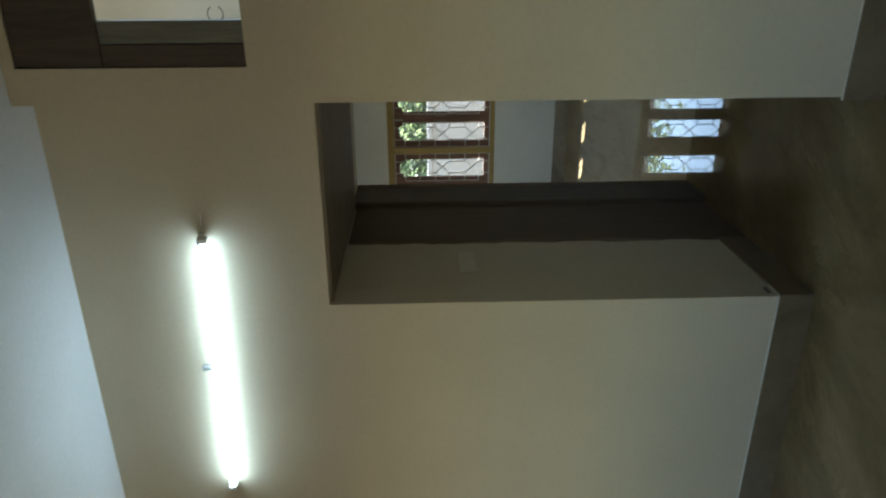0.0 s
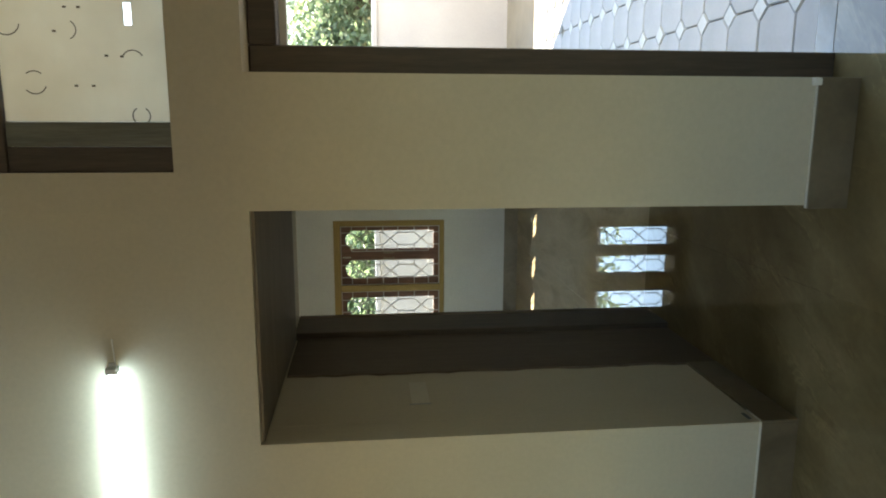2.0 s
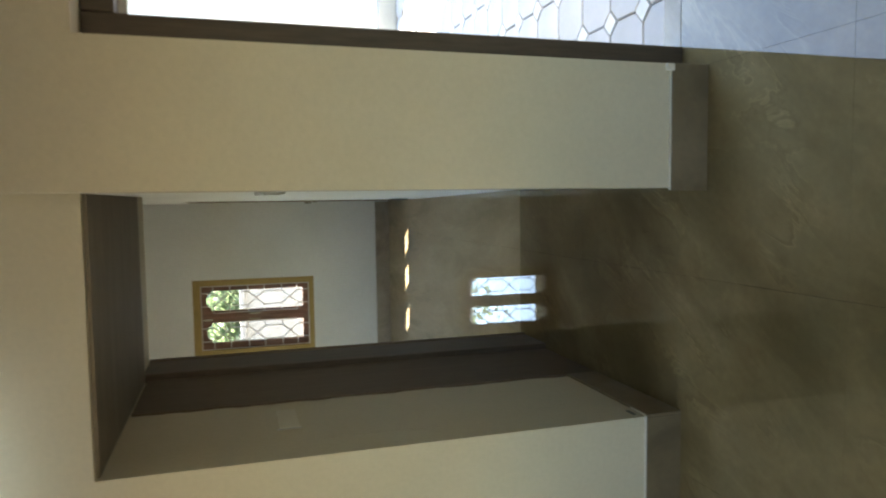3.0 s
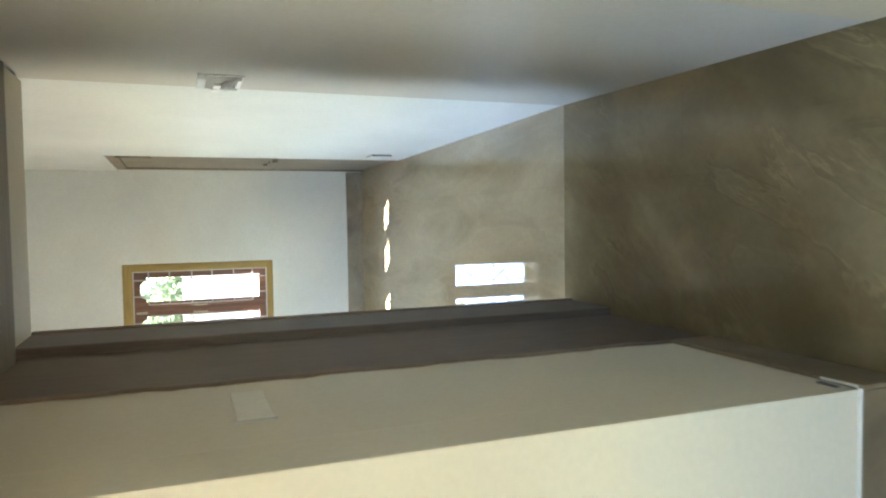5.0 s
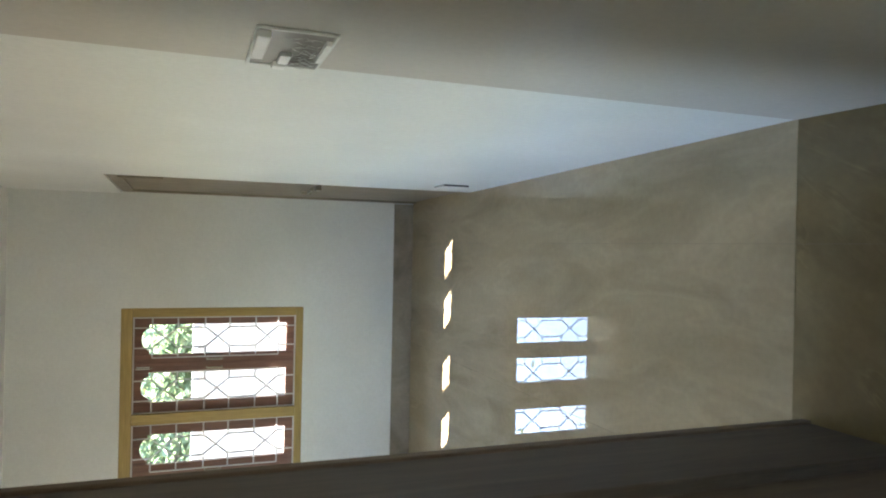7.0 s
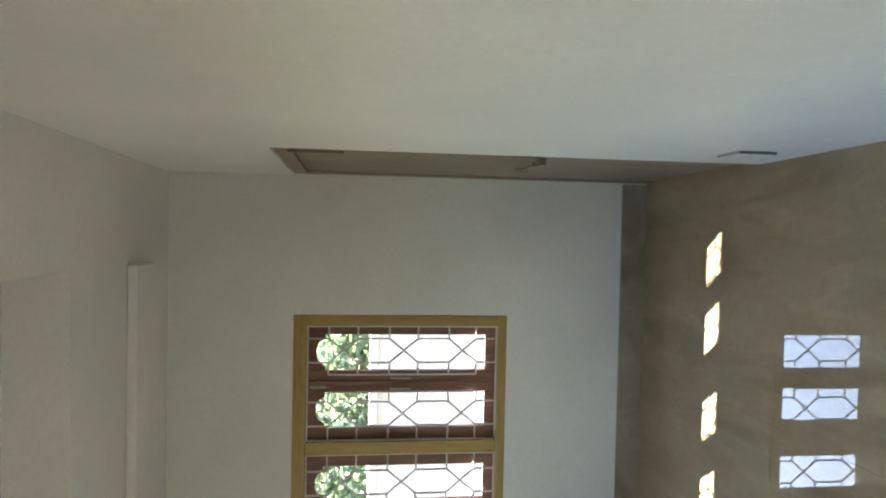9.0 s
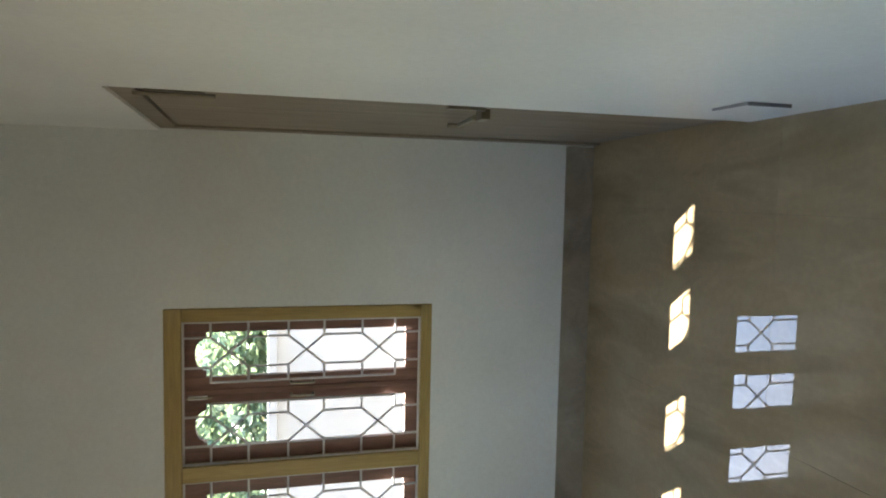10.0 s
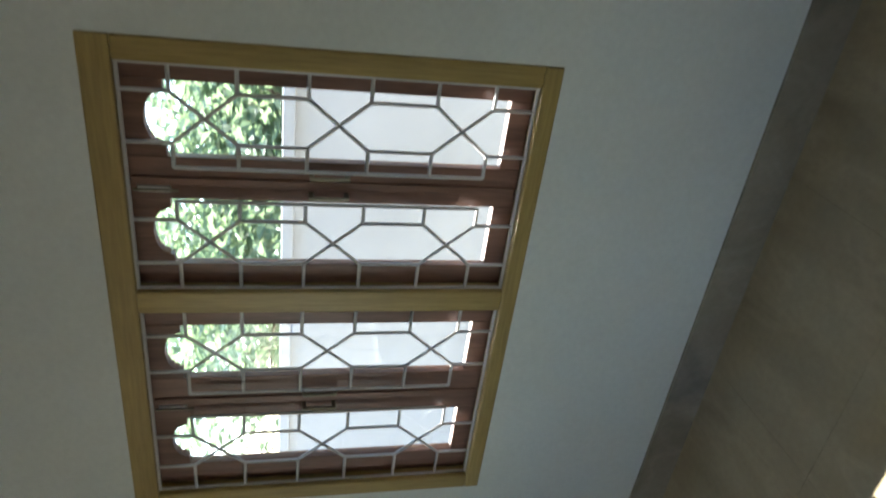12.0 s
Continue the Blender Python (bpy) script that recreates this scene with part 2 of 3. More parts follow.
def part(name, bm, mat, parent, label="", smooth=False):
    """One mesh under a thing or a part; the bmesh is in world metres."""
    bmesh.ops.translate(bm, verts=bm.verts[:], vec=-BASE[parent])
    ob = new(name, finish(name, bm, mat, smooth))
    ob.parent = parent
    BASE[ob] = BASE[parent]
    return tagged(ob, label)


def weld(bm):
    """Joins boxes that meet face to face into one solid."""
    seen = {}
    for f in bm.faces:
        seen.setdefault(tuple(round(v, 4) for v in f.calc_center_median()), []).append(f)
    bmesh.ops.delete(bm, geom=[f for fs in seen.values() if len(fs) > 1 for f in fs], context="FACES_ONLY")
    bmesh.ops.remove_doubles(bm, verts=bm.verts[:], dist=0.0001)


def structure(name, bm, mat, label, category):
    if category == "wall":
        weld(bm)
    ob = tagged(new(name, finish(name, bm, mat)), label, category, "", "structure")
    BASE[ob] = Vector((0, 0, 0))
    return ob


def panel(u0, u1, v0, v1, holes):
    """Cells of a rectangle that are left when the holes are cut out."""
    us = sorted({u0, u1, *[h[0] for h in holes], *[h[1] for h in holes]})
    vs = sorted({v0, v1, *[h[2] for h in holes], *[h[3] for h in holes]})
    for a, c in zip(us, us[1:]):
        for d, e in zip(vs, vs[1:]):
            mu, mv = (a + c) / 2, (d + e) / 2
            if not any(h[0] < mu < h[1] and h[2] < mv < h[3] for h in holes):
                yield a, c, d, e


# ---- ground and floors ----
bm = bmesh.new()
bmesh.ops.create_grid(bm, x_segments=8, y_segments=8, size=150, matrix=Matrix.Translation((0, 30, -0.16)))
structure("ground", bm, SOIL, "sandy bare soil round the house", "ground")
bm = boxed(-3.5, 4.5, -5.5, 0.0, -0.15, FLOOR - 0.012)
box(bm, -0.2, 1.06, 0.0, 1.55, -0.15, FLOOR - 0.012)
floor_hall = structure("floor_hall", bm, GROUT, "grout bed under polished brown marble-look tiles", "floor")
floor_room = structure("floor_room", boxed(-2.9, 1.05, 1.55, FAR + 0.05, -0.15, FLOOR - 0.012), GROUT, "grout bed under polished beige marble-look tiles", "floor")
structure("doorstep", boxed(1.10, 2.6, 0.012, 0.125, -0.15, FLOOR - 0.001, bevel=0.006), SKIRT_ROOM, "pale polished stone sill of the garden door", "doorstep")

# ---- walls ----
DOOR_X0, DOOR_X1, DOOR_TOP = 1.309, 2.309, 2.078
VENT = (1.0, 2.524, 2.302, 3.092)
WIN = (-1.568, 0.054, 0.86, 2.083)
bm = bmesh.new()
for a, c, d, e in panel(-3.5, W, 0, HALL_TOP, [(0.0, W, 0, HEAD)]):
    box(bm, a, c, 0.0, 0.15, d, e)
structure("wall_front", bm, HALL_PAINT, "beige painted hall wall with the passage opening", "wall")
structure("wall_passage", boxed(-0.18, 0.0, 0.151, 1.50, 0, HEAD), HALL_PAINT, "beige painted side wall of the passage", "wall")
structure("wall_over_passage", boxed(-0.18, W, 0.151, 1.50, HEAD, HALL_TOP), HALL_PAINT, "deep beige painted lintel over the passage", "wall")
bm = bmesh.new()
for a, c, d, e in panel(W, 4.5, 0, HALL_TOP, [(DOOR_X0, DOOR_X1, 0, DOOR_TOP), VENT]):
    box(bm, a, c, JOG, JOG + 0.24, d, e)
structure("wall_garden_side", bm, HALL_PAINT, "beige painted hall wall with the garden door", "wall")
Y0 = 4.013
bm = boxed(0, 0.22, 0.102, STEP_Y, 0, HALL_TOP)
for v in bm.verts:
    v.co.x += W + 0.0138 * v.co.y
# Paint darker than the room's; some of the passage's dimness is in this colour.
structure("wall_passage_right", bm, paint("passage_dimmed_warm_white_paint", (0.55, 0.523, 0.46), 0.45), "off-white painted wall along the passage, its dimness partly in the paint", "wall")
bm = bmesh.new()
for a, c, d, e in panel(STEP_Y + 0.001, FAR + 0.2, 0, HALL_TOP, [(Y0, FAR - 0.002, 0, 2.088)]):
    box(bm, 0, 0.2, a, c, d, e)
for v in bm.verts:
    v.co.x += xr(v.co.y)
structure("wall_right", bm, ROOM_PAINT, "off-white painted long side wall of the room", "wall")
bm = bmesh.new()
for a, c, d, e in panel(-2.9, xr(FAR), 0, HALL_TOP, [WIN]):
    box(bm, a, c, FAR, FAR + 0.2, d, e)
structure("wall_window", bm, ROOM_PAINT, "off-white painted room wall with the window", "wall")
bm = bmesh.new()
for a, c, d, e in panel(0.15, FAR + 0.2, 0, HALL_TOP, [(1.9, 3.2, 0.85, 2.1)]):
    box(bm, -3.1, -2.9, a, c, d, e)
structure("wall_left", bm, ROOM_PAINT, "plain off-white painted room wall", "wall")
structure("wall_room_back", boxed(-2.9, -0.18, 0.152, 0.2, 0, ROOM_TOP), ROOM_PAINT, "plain off-white painted back wall of the room", "wall")
bm = bmesh.new()
for a, c, d, e in panel(-5.7, 0.15, 0, HALL_TOP, [(-3.6, -1.8, 0.85, 2.1)]):
    box(bm, -3.7, -3.5, a, c, d, e)
structure("wall_hall_left", bm, HALL_PAINT, "plain beige painted hall wall", "wall")
structure("wall_hall_right", boxed(4.5, 4.7, -5.7, 0.1, 0, HALL_TOP), HALL_PAINT, "plain beige painted hall wall", "wall")
bm = bmesh.new()
for a, c, d, e in panel(-3.5, 4.5, 0, HALL_TOP, [(-2.4, -1.1, 0.85, 2.1), (1.2, 3.0, 0.85, 2.1)]):
    box(bm, a, c, -5.7, -5.5, d, e)
structure("wall_hall_back", bm, HALL_PAINT, "plain beige painted hall wall", "wall")

# ---- ceilings ----
structure("ceiling_hall", boxed(-3.7, 4.7, -5.7, 0.15, HALL_TOP, HALL_TOP + 0.15), CEIL_PAINT, "white painted hall ceiling", "ceiling")
bm = bmesh.new()
for a, c, d, e in panel(-2.9, 1.06, 0.2, FAR, [(-2.0, 0.37, 2.1, 3.86)]):
    if d < 1.45 and a >= -0.2:
        continue
    box(bm, a, c, d, e, ROOM_TOP, ROOM_TOP + 0.23)
for a, c, d, e in panel(-2.2, 0.5, 1.9, 4.05, [(-1.75, 0.07, 2.4, 3.70)]):
    box(bm, a, c, d, e, ROOM_TOP + 0.231, ROOM_TOP + 0.30)
box(bm, -2.0, 0.3, 2.2, 4.0, ROOM_TOP + 0.301, ROOM_TOP + 0.33)
box(bm, -1.9, 0.36, 4.48, 4.77, ROOM_TOP - 0.045, ROOM_TOP - 0.001, bevel=0.008)
structure("ceiling_room", bm, CEIL_PAINT, "white plaster ceiling with a stepped tray and a raised band", "ceiling")
bm = boxed(-3.3, 1.15, 0.152, FAR + 0.2, HALL_TOP + 0.001, HALL_TOP + 0.15)
# Unseen eave, added to keep direct sun off the ventilator sheet.
box(bm, 1.151, 3.4, 0.152, 0.75, HALL_TOP + 0.001, HALL_TOP + 0.15)
structure("roof", bm, CONCRETE, "flat concrete roof slab with an unseen eave added to shade the ventilator", "roof")
bm = bmesh.new()
prism(bm, [(-2.85, 2.22), (0.50, 2.22), (0.50, 2.30), (-2.85, 2.30)], FAR + 0.2, 6.145)
structure("sunshade", bm, CONCRETE, "thin concrete sunshade slab over the window outside", "sunshade")

# ---- skirting ----
def skirting(name, dims, label="brown polished tile skirting", mat=SKIRT_TILE):
    structure(name, boxed(*dims, bevel=0.003), mat, label, "baseboard")


skirting("baseboard_front", (-3.5, 0.0, -0.012, 0.0, 0, SKIRT))
skirting("baseboard_passage", (0.0, 0.012, -0.012, 0.652, 0, SKIRT))
skirting("baseboard_garden_side", (W - 0.012, 1.309, JOG - 0.012, JOG, 0, SKIRT))
skirting("baseboard_garden_side_far", (2.32, 4.5, JOG - 0.012, JOG, 0, SKIRT))
skirting("baseboard_window", (-2.9, xr(FAR) + 0.002, FAR - 0.012, FAR, 0, SKIRT), "beige polished tile skirting", SKIRT_ROOM)
skirting("baseboard_left", (-2.9, -2.888, 0.2, FAR - 0.012, 0, SKIRT), "beige polished tile skirting", SKIRT_ROOM)

def trim(name, dims, label, mat=PLASTER, bevel=0.001):
    structure(name, boxed(*dims, bevel=bevel), mat, label, "trim")


trim("trim_front", (-3.5, 0.004, -0.011, 0.0, SKIRT + 0.0005, SKIRT + 0.005), "pale filler line on top of the tile skirting")
trim("trim_passage", (0.004, 0.010, 0.0, 0.10, SKIRT + 0.0005, SKIRT + 0.004), "pale filler line on top of the tile skirting")
trim("trim_garden_side", (W - 0.010, 1.304, JOG - 0.010, JOG, SKIRT + 0.0005, SKIRT + 0.004), "pale filler line on top of the tile skirting")
trim("trim_door", (1.281, 1.308, JOG - 0.014, JOG - 0.001, SKIRT - 0.012, SKIRT + 0.022), "lump of white filler where the skirting ends", PLASTER, 0.005)
trim("trim_chip", (0.0005, 0.003, 0.03, 0.085, SKIRT + 0.02, SKIRT + 0.036), "dark chip in the plaster above the skirting", DARK_GREY, 0.0008)

# ---- wooden lining and frame at the passage's inner end ----
lining = thing("door_lining", (0, 1.0, 0), "greyish brown wooden door lining on the passage wall", "door lining")
bm = bmesh.new()
random.seed(4)
edge = [(0.655 + random.uniform(-0.008, 0.012), z) for z in np.linspace(0.02, HEAD - 0.02, 40)]
front = [bm.verts.new((0.010, y, z)) for y, z in edge]
rear = [bm.verts.new((0.010, 1.20, z)) for y, z in edge]
low = [bm.verts.new((0.0, y - 0.004, z)) for y, z in edge]
for i in range(len(edge) - 1):
    bm.faces.new((front[i], rear[i], rear[i + 1], front[i + 1]))
    bm.faces.new((low[i], front[i], front[i + 1], low[i + 1]))
part("lining_board", bm, JAMB_WOOD, lining)
part("jamb", boxed(0.0, 0.04, 1.20, 1.485, 0, HEAD - 0.001, bevel=0.004), DARK_WOOD, lining, "dark brown wooden jamb")
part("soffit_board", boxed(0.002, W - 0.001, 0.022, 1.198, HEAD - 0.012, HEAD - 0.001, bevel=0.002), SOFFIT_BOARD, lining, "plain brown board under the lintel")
part("stop_strip", boxed(0.0, 0.047, 1.486, 1.515, 0, HEAD - 0.001, bevel=0.003), JAMB_WOOD, lining)

# ---- garden door frame ----
gd = thing("garden_door_frame", (1.79, JOG, 0), "dark brown wooden frame of the open garden door", "door frame")
FY0, FY1 = JOG + 0.138, JOG + 0.237
part("stile", boxed(DOOR_X0, DOOR_X0 + 0.095, FY0, FY1, 0, DOOR_TOP, bevel=0.006), DARK_WOOD, gd)
part("stile", boxed(DOOR_X1 - 0.095, DOOR_X1, FY0, FY1, 0, DOOR_TOP, bevel=0.006), DARK_WOOD, gd)
part("head_rail", boxed(DOOR_X0 + 0.096, DOOR_X1 - 0.096, FY0, FY1, DOOR_TOP - 0.092, DOOR_TOP, bevel=0.006), DARK_WOOD, gd)
part("rebate", boxed(DOOR_X0 + 0.087, DOOR_X1 - 0.087, FY1 + 0.001, FY1 + 0.05, DOOR_TOP - 0.115, DOOR_TOP - 0.09), OUT_CREAM, gd, "pinkish cream plastered rebate")

# ---- boarded ventilator over the door ----
vent = thing("ventilator", (1.7, JOG, 2.31), "boarded ventilator with a glowing cream sheet in brown wood", "ventilator")
part("side_board", boxed(0.976, 1.054, JOG + 0.01, JOG + 0.05, 2.31, 2.80, bevel=0.003), DARK_WOOD, vent)
part("inner_stile", boxed(1.056, 1.131, JOG + 0.014, JOG + 0.05, 2.31, 2.80, bevel=0.003), GREY_BOARD, vent, "grey green inner stile")
part("top_board", boxed(0.976, 2.5, JOG + 0.008, JOG + 0.05, 2.803, 3.10, bevel=0.003), DARK_WOOD, vent)
part("side_board", boxed(2.42, 2.5, JOG + 0.01, JOG + 0.05, 2.31, 2.80, bevel=0.003), DARK_WOOD, vent)
bm = bmesh.new()
for a, c, d, e in panel(1.133, 2.418, 2.31, 2.80, [(1.42, 1.486, 2.409, 2.431)]):
    box(bm, a, c, JOG + 0.024, JOG + 0.027, d, e)
weld(bm)
sheet = part("sheet", bm, SHEET, vent, "cream sheet with ring stains and a small cut-out")


def ring(parent, x, z, r, a0, a1, width=0.0035):
    bm = bmesh.new()
    n = max(4, int((a1 - a0) / 20))
    inner, outer = [], []
    for i in range(n + 1):
        a = radians(a0 + (a1 - a0) * i / n)
        inner.append(bm.verts.new((x + (r - width) * math.cos(a), JOG + 0.0225, z + (r - width) * math.sin(a))))
        outer.append(bm.verts.new((x + r * math.cos(a), JOG + 0.0225, z + r * math.sin(a))))
    for i in range(n):
        bm.faces.new((inner[i], inner[i + 1], outer[i + 1], outer[i]))
    bmesh.ops.solidify(bm, geom=bm.faces[:], thickness=0.001)
    part("ring_mark", bm, PENCIL, parent)


for x, z, r, a0, a1 in ((1.15, 2.40, 0.028, 30, 330), (1.314, 2.413, 0.035, -60, 60), (1.249, 2.705, 0.036, 130, 250),
                        (1.249, 2.705, 0.036, -40, 40), (1.425, 2.77, 0.04, 120, 260), (1.405, 2.60, 0.03, 200, 330),
                        (1.56, 2.45, 0.034, 20, 200), (1.62, 2.68, 0.036, 180, 330)):
    ring(sheet, x, z, r, a0, a1)
for x, z in ((1.33, 2.49), (1.328, 2.445), (1.24, 2.585), (1.24, 2.535), (1.40, 2.635), (1.47, 2.56), (1.47, 2.60)):
    part("nail_mark", boxed(x - 0.003, x + 0.003, JOG + 0.0215, JOG + 0.0245, z - 0.005, z + 0.005), PENCIL, sheet)
random.seed(31)
for i in range(16):
    x = 1.14 + i * 0.07 + random.uniform(-0.02, 0.02)
    part("edge_nick", boxed(x, x + random.uniform(0.012, 0.035), JOG + 0.0205, JOG + 0.0235, 2.3105, 2.3105 + random.uniform(0.003, 0.006)), PENCIL if i % 2 else WHITE_PLASTIC, sheet)

vent.location = (1.724, JOG, 2.302)

# ---- tube light ----
def slanted(bm):
    """The fitting hangs a little out of level."""
    for v in bm.verts:
        v.co.z += -0.02 * (v.co.x - 0.3)
    return bm


tube = thing("tube_light", (-0.28, 0, 2.563), "lit white fluorescent tube on a batten on the hall wall", "tube light")
bm = boxed(-0.93, 0.335, -0.012, -0.001, 2.575, 2.601, bevel=0.003)
part("batten", slanted(bm), WHITE_PLASTIC, tube)
bm = rodded((-0.90, -0.042, 2.577), (0.302, -0.042, 2.577), 0.013, 20)
part("glass_tube", slanted(bm), TUBE_GLOW, tube, "glowing glass tube", True)
for x in (-0.916, 0.318):
    part("end_holder", slanted(boxed(x - 0.011, x + 0.011, -0.056, -0.0125, 2.561, 2.597, bevel=0.004)), WHITE_PLASTIC, tube)
part("starter", rodded((-0.275, -0.03, 2.612), (-0.275, -0.03, 2.655), 0.015, 14), GREY_PLASTIC, tube, "small grey starter")
part("lead", rodded((0.333, -0.006, 2.577), (0.42, -0.006, 2.582), 0.003), WHITE_PLASTIC, tube, "short white supply lead")

# ---- switch boxes ----
sw = thing("switch_box", (W, 1.315, 1.52), "open switch box with white modules and torn plastic film", "switch box")
wx = xr(1.315)
part("back_box", boxed(wx - 0.004, wx - 0.0005, 1.19, 1.44, 1.45, 1.592, bevel=0.001), plain("grey_brown_plastic", (0.36, 0.345, 0.315), 0.5), sw, "hollow grey brown back box")
for dims in ((1.185, 1.445, 1.588, 1.596), (1.185, 1.445, 1.446, 1.454), (1.185, 1.193, 1.454, 1.588), (1.437, 1.445, 1.454, 1.588)):
    part("rim", boxed(wx - 0.007, wx - 0.001, *dims, bevel=0.002), ROOM_PAINT, sw)
part("module", boxed(wx - 0.018, wx - 0.004, 1.20, 1.36, 1.568, 1.594, bevel=0.003), WHITE_PLASTIC, sw)
part("module", boxed(wx - 0.014, wx - 0.004, 1.33, 1.40, 1.515, 1.538, bevel=0.003), WHITE_PLASTIC, sw)
part("module", boxed(wx - 0.016, wx - 0.004, 1.408, 1.436, 1.518, 1.545, bevel=0.003), WHITE_PLASTIC, sw)
part("cover_flap", boxed(wx - 0.014, wx - 0.004, 1.225, 1.36, 1.454, 1.466, bevel=0.002), WHITE_PLASTIC, sw)
random.seed(9)
for i in range(20):
    bm = bmesh.new()
    y, z = random.uniform(1.22, 1.42), random.uniform(1.472, 1.52)
    ln, an = random.uniform(0.03, 0.075), random.uniform(-0.5, 0.5)
    prev = None
    for k in range(5):
        s = (k / 4 - 0.5) * ln
        c = Vector((wx - 0.008 - 0.008 * random.random(), y + s * math.sin(an), z + s * math.cos(an)))
        w2 = 0.004 + 0.004 * random.random()
        cur = (bm.verts.new(c + Vector((0, -w2, 0))), bm.verts.new(c + Vector((0.003, w2, 0))))
        if prev:
            bm.faces.new((prev[0], prev[1], cur[1], cur[0]))
        prev = cur
    bmesh.ops.solidify(bm, geom=bm.faces[:], thickness=0.0008)
    part("film_strip", bm, WHITE_PLASTIC, sw)
sw.location += Vector((0, 0.1, -0.037))
lo = thing("socket_box", (xr(3.66), 3.66, 0.33), "low unfinished socket box with a dark gap beside it", "socket box")
wx = xr(3.66)
part("plate", boxed(wx - 0.010, wx - 0.0005, 3.595, 3.74, 0.27, 0.41, bevel=0.003), ROOM_PAINT, lo)
part("gap", boxed(wx - 0.011, wx - 0.0005, 3.588, 3.594, 0.268, 0.412, bevel=0.001), DARK_GREY, lo)
part("gap", boxed(wx - 0.010, wx - 0.0005, 3.594, 3.75, 0.411, 0.415, bevel=0.001), GREY_PLASTIC, lo)
lo.location += Vector((0, 0.04, -0.07))
pl = thing("switch_plate", (0, 0.425, 1.49), "blank painted switch plate flush in the passage wall", "switch plate")
part("plate", boxed(0.0005, 0.006, 0.31, 0.54, 1.455, 1.53, bevel=0.002), paint("pale_beige_plate", (0.645, 0.59, 0.475), 0.45), pl)
part("seam", boxed(0.0005, 0.004, 0.304, 0.309, 1.45, 1.54), GREY_PLASTIC, pl)

# ---- side door beside the window ----
dx = 0.014
sd = thing("side_door", (xr(4.6), 4.6, 0), "closed weathered brown wooden door with a latch", "door")


def on_right(bm):
    for v in bm.verts:
        v.co.x += xr(v.co.y)
    return bm


part("leaf", on_right(boxed(dx + 0.006, dx + 0.04, Y0 + 0.07, FAR - 0.075, 0.01, 2.01, bevel=0.002)), DOOR_WOOD, sd)
for a, c in ((Y0 + 0.002, Y0 + 0.068), (FAR - 0.073, FAR - 0.003)):
    part("frame_stile", on_right(boxed(dx - 0.004, dx + 0.08, a, c, 0, 2.086, bevel=0.002)), DOOR_WOOD, sd)
part("frame_head", on_right(boxed(dx - 0.004, dx + 0.08, Y0 + 0.069, FAR - 0.074, 2.015, 2.086, bevel=0.002)), DOOR_WOOD, sd)
la = part("latch", on_right(boxed(dx - 0.006, dx + 0.005, 4.135, 4.165, 0.95, 1.08, bevel=0.002)), BRASS, sd, "tarnished metal latch")
part("latch_arm", on_right(rodded((dx - 0.028, 4.16, 0.985), (dx - 0.028, 4.40, 0.97), 0.008)), BRASS, la)
part("latch_knob", on_right(rodded((dx - 0.028, 4.40, 0.95), (dx - 0.028, 4.40, 1.01), 0.009)), BRASS, la)
part("latch_staple", on_right(boxed(dx - 0.03, dx + 0.004, 4.17, 4.24, 0.925, 0.955, bevel=0.003)), BRASS, la)
tb = part("tower_bolt", on_right(boxed(dx - 0.002, dx + 0.005, 4.125, 4.16, 1.83, 2.0, bevel=0.001)), BRASS, sd, "metal tower bolt")
part("bolt_rod", on_right(rodded((dx - 0.008, 4.143, 1.80), (dx - 0.008, 4.143, 2.03), 0.006)), BRASS, tb)
part("outer_board", boxed(xr(4.6) + 0.19, xr(4.6) + 0.21, Y0, FAR, 0, 2.09), DOOR_WOOD, sd)

# ---- window ----
win = thing("window_1", (-0.76, FAR, 0.854), "ochre framed four-leaf window with a steel grille", "window")
X0, X1, Z0, Z1 = WIN
FR = 0.062
fy0, fy1 = FAR - 0.006, FAR + 0.14
fr = part("window_frame", boxed(X0, X1, fy0, fy1, Z1 - 0.075, Z1, bevel=0.005), OCHRE, win, "ochre painted head of the frame")
part("window_sill", boxed(X0, X1, fy0, fy1, Z0, Z0 + 0.052, bevel=0.005), OCHRE, win, "ochre painted bottom rail")
OCHRE_Z = wood("ochre_painted_upright", (0.33, 0.235, 0.075), (0.43, 0.315, 0.11), "z", 0.4, 0.6)
for a, c in ((X0, X0 + FR), (-0.747, -0.673), (X1 - FR, X1)):
    part("upright", boxed(a, c, fy0 + 0.001, fy1 - 0.001, Z0 + 0.052, Z1 - 0.075, bevel=0.005), OCHRE_Z, win)
SECTIONS = ((-0.673, X1 - FR), (X0 + FR, -0.747))
zb, zt = Z0 + 0.052, Z1 - 0.075
GY0, GY1 = FAR + 0.046, FAR + 0.079
PANE_Z0, PANE_Z1 = 0.978, 1.905


def arch_points(c, half, z0, z1):
    """The glass outline: straight sides, then small shoulders and a round head."""
    pts = [(c - half, z0), (c + half, z0), (c + half, z1), (c + half * 0.72, z1), (c + half * 0.72, z1 + 0.012)]
    for i in range(9):
        a = math.pi * i / 8
        pts.append((c + half * 0.66 * math.cos(a), z1 + 0.014 + 0.036 * math.sin(a)))
    return pts + [(c - half * 0.72, z1 + 0.012), (c - half * 0.72, z1), (c - half, z1)]


